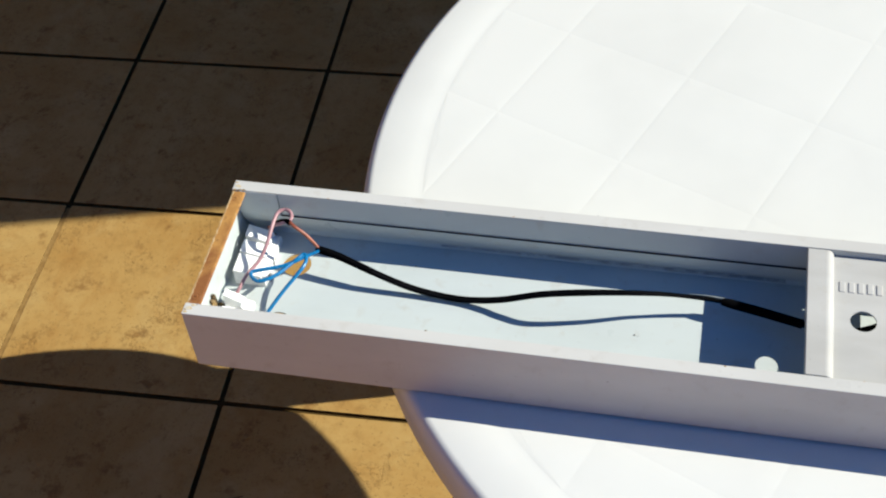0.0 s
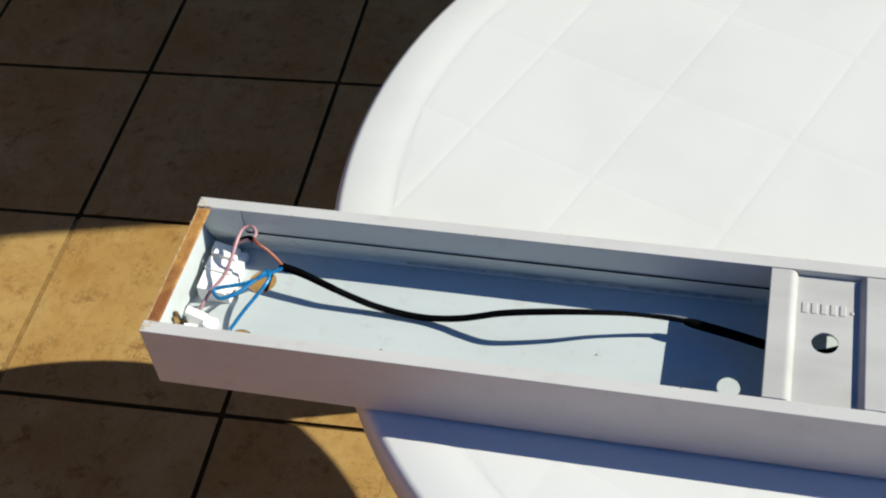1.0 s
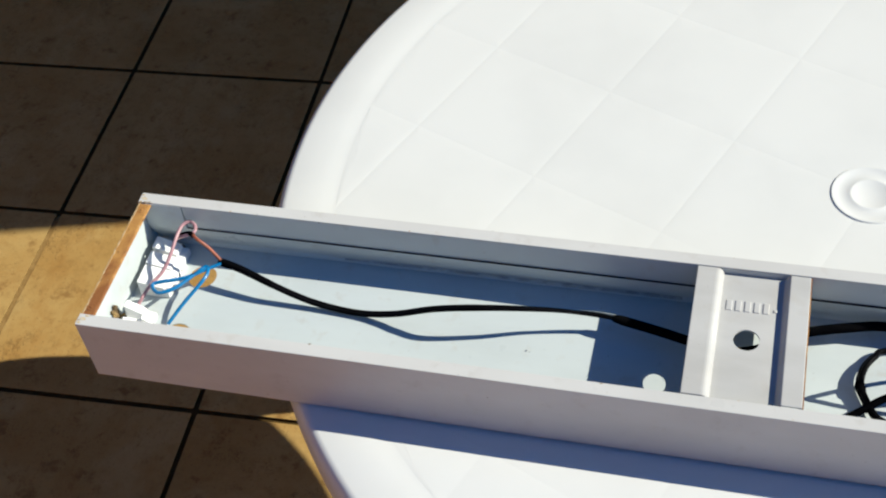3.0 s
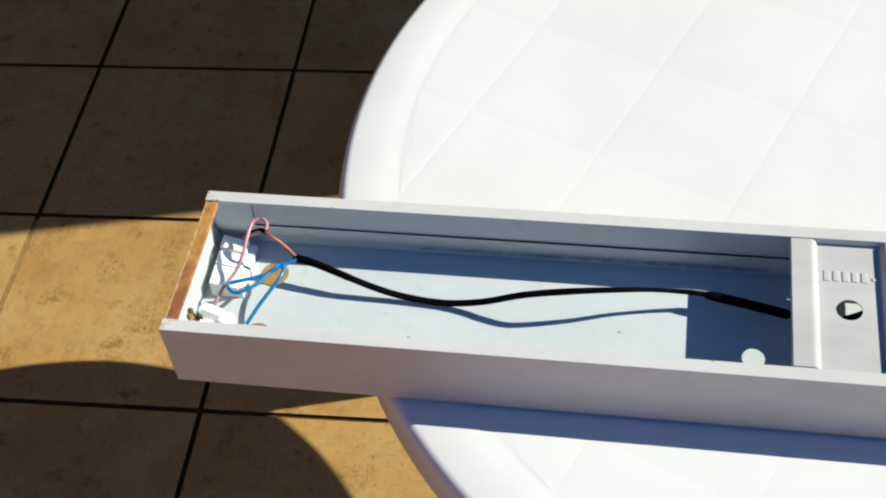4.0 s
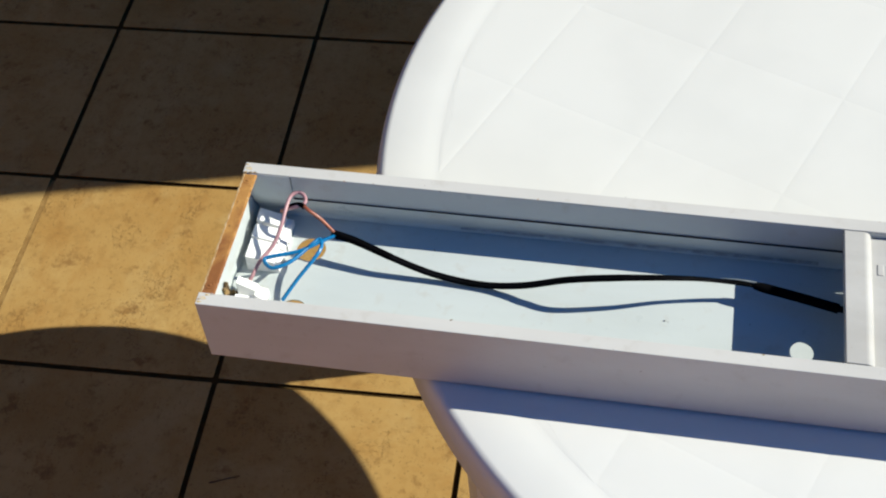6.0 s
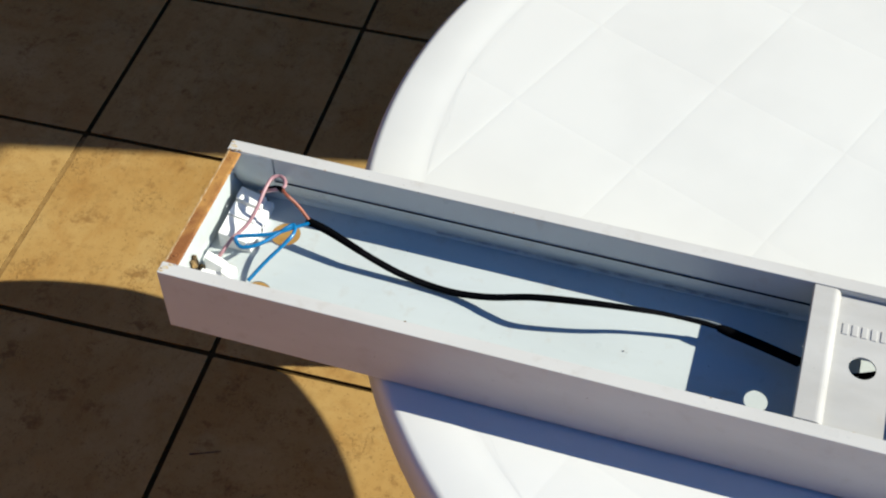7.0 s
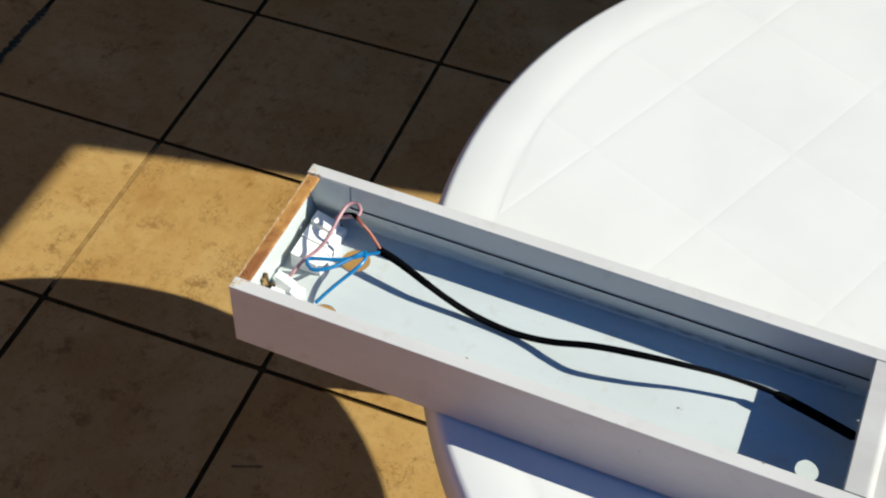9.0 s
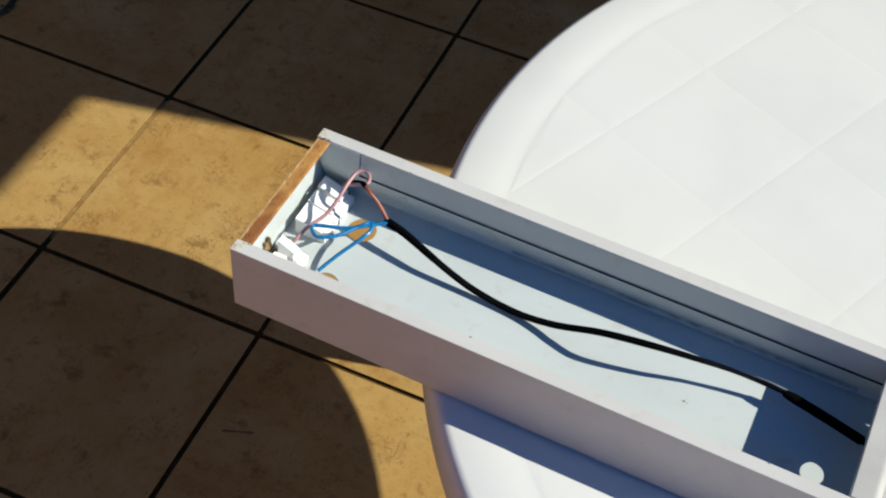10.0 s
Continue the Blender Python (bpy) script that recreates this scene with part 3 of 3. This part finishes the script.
part("burnt_sleeve", tube([(0.0462, 0.0975, 0.0442), (0.0430, 0.0995, 0.0440), (0.0385, 0.1005, 0.0420), (0.0345, 0.1010, 0.0395)], lambda s: 0.0019 - 0.0004 * s, 10), TAPE, cable, "blackened sleeve on the brown core", smooth=True)

# second cord coiled beyond the bracket
coil = thing("coiled_cord", pose(FX, FY, H, 0, 0, YAW), "black cord coiled and taped in the housing beyond the bracket", "cable")
turn = [(0.5223, 0.0878), (0.5167, 0.0785), (0.5140, 0.0685), (0.5143, 0.0605), (0.5177, 0.0517), (0.5220, 0.0428), (0.5270, 0.0370), (0.5450, 0.0300),
        (0.5750, 0.0290), (0.6000, 0.0450), (0.6060, 0.0700), (0.5900, 0.0930), (0.5600, 0.1010), (0.5290, 0.0940)]
loop = [(u + 0.0012 * (k // 14), v - 0.0016 * (k // 14), FL + 0.0042 + 0.0030 * (k // 14) + 0.0008 * math.sin(1.3 * k)) for k, (u, v) in enumerate(turn + turn[:9])]
part("cord", tube(loop, 0.0020, 12, steps=6), BLACK, coil, smooth=True)
part("loose_end", tube([(0.5040, 0.0366, FL + 0.0022), (0.5160, 0.0428, FL + 0.0050), (0.5290, 0.0505, FL + 0.0100), (0.5480, 0.0580, FL + 0.0130), (0.5700, 0.0600, FL + 0.0080)], lambda s: 0.0009 + 0.0016 * min(1, 5 * s), 12), TAPE, coil, "taped black cord end", smooth=True)
part("tie", tube([(0.5142, 0.0640, FL + 0.0055), (0.5147, 0.0600, FL + 0.0062), (0.5158, 0.0562, FL + 0.0060)], lambda s: 0.0028 + 0.0007 * math.sin(math.pi * s), 12), TAPE, coil, "black tape tie", smooth=True)
part("bent_cord", tube([(0.6040, 0.0920, 0.0200), (0.5780, 0.0830, 0.0400), (0.5560, 0.0735, 0.0455), (0.5400, 0.0662, 0.0458), (0.5320, 0.0618, 0.0455), (0.5400, 0.0606, 0.0455), (0.5560, 0.0590, 0.0455), (0.5800, 0.0560, 0.0400), (0.6040, 0.0500, 0.0200)], 0.0016, 10), BLACK, coil, "sharply bent black cord", smooth=True)

for u, v, r in ((0.2968, 0.0594, 0.0006), (0.2990, 0.0588, 0.0003), (0.3517, 0.0638, 0.0004)):
    bm = bmesh.new()
    bmesh.ops.create_icosphere(bm, subdivisions=2, radius=r)
    for w in bm.verts:
        w.co += Vector((0.4 * r * noise.noise(w.co * 3000 + Vector((u * 99, 0, 0))), 0.3 * r * noise.noise(w.co * 2500), 0))
    bmesh.ops.translate(bm, vec=(u, v, FL + 0.6 * r), verts=bm.verts)
    grain = link_mesh("grit", bm, GREY)
    grain.matrix_world = pose(FX, FY, H, 0, 0, YAW)
    tagged(grain, "tiny grey crumb of grit on the housing floor", "grit", "grit in the housing")

# ---- small things on the ground ----
twig = link_mesh("twig", tube([(0.3625, -0.4826, 0.0008), (0.374, -0.4784, 0.0010), (0.386, -0.4738, 0.0010), (0.399, -0.4685, 0.0007)], lambda s: 0.0009 - 0.0004 * s, 8), TWIG, smooth=True)
tagged(twig, "thin dry brown stalk lying on a terrace tile", "twig")


def moss():
    rnd = random.Random(4)
    bm = bmesh.new()
    for k in range(260):
        y = 0.04 + 0.17 * rnd.random()
        r = 0.0012 + 0.0020 * rnd.random()
        x = -0.333 + rnd.gauss(0, 0.0030)
        v = bmesh.ops.create_icosphere(bm, subdivisions=1, radius=r)["verts"]
        bmesh.ops.scale(bm, vec=(1, 1.5, 0.25), verts=v)
        bmesh.ops.translate(bm, vec=(x, y, 0.0005), verts=v)
    ob = link_mesh("moss", bm, MOSS)
    return tagged(ob, "dark moss grown along a tile joint", "moss", kind="stuff")


moss()

def lit_joint_strip():
    """Painted sunlight: a pale strip almost filling one joint, thinning out at both ends."""
    bm = bmesh.new()
    rows = []
    n = 80
    for k in range(n + 1):
        y = -0.312 + 0.306 * k / n
        z = -0.0010 - 0.0030 * max(0, 1 - k / 6) - 0.0030 * max(0, 1 - (n - k) / 4) + 0.0003 * noise.noise(Vector((y * 90, 2, 0)))
        rows.append([bm.verts.new((x, y, z + 0.0002 * noise.noise(Vector((y * 240, x * 900, 5))))) for x in (-0.0040, -0.0015, 0.0015, 0.0040)])
    for a, b in zip(rows, rows[1:]):
        for i in range(3):
            bm.faces.new((a[i], a[i + 1], b[i + 1], b[i]))
    ob = link_mesh("lit_joint_strip", bm, LIT_JOINT)
    return tagged(ob, "pale strip painting the sunlit stretch of a joint between the terrace tiles", "sand", kind="stuff")


lit_joint_strip()

# ---- floor tiles ----
floor = tagged(new("floor"), "beige stoneware terrace floor tiles with dark recessed joints", "floor", kind="structure")


def tile_mesh():
    bm = bmesh.new()
    g, c, t = 0.0037, 0.00025, 0.0
    h = S / 2
    rings = []
    for d, z in ((g, -0.0070), (g, t - c), (g + 0.4 * c, t - 0.35 * c), (g + 1.3 * c, t)):
        q = h - d
        k = 0.0015
        rings.append([bm.verts.new((x, y, z)) for x, y in ((-q + k, -q), (q - k, -q), (q, -q + k), (q, q - k), (q - k, q), (-q + k, q), (-q, q - k), (-q, -q + k))])
    for a, b in zip(rings, rings[1:]):
        for i in range(8):
            bm.faces.new((a[i], a[(i + 1) % 8], b[(i + 1) % 8], b[i]))
    bm.faces.new(rings[-1])
    for f in list(bm.faces)[:8]:
        f.material_index = 1
    bmesh.ops.recalc_face_normals(bm, faces=bm.faces)
    me = bpy.data.meshes.new("tile")
    bm.to_mesh(me)
    bm.free()
    me.materials.append(TILE)
    me.materials.append(GROUT)
    return me


tile_data = tile_mesh()
rnd = random.Random(11)
for i in range(-8, 8):
    for j in range(-8, 6):
        tile = new("tile", tile_data)
        tile.parent = floor
        tile.matrix_local = pose((i + 0.5) * S + rnd.gauss(0, 0.0004), (j + 0.5) * S + rnd.gauss(0, 0.0004), -0.0003 * rnd.random(), rnd.gauss(0, 0.06), rnd.gauss(0, 0.06), rnd.choice((0, 90, 180, 270)) + rnd.gauss(0, 0.06))
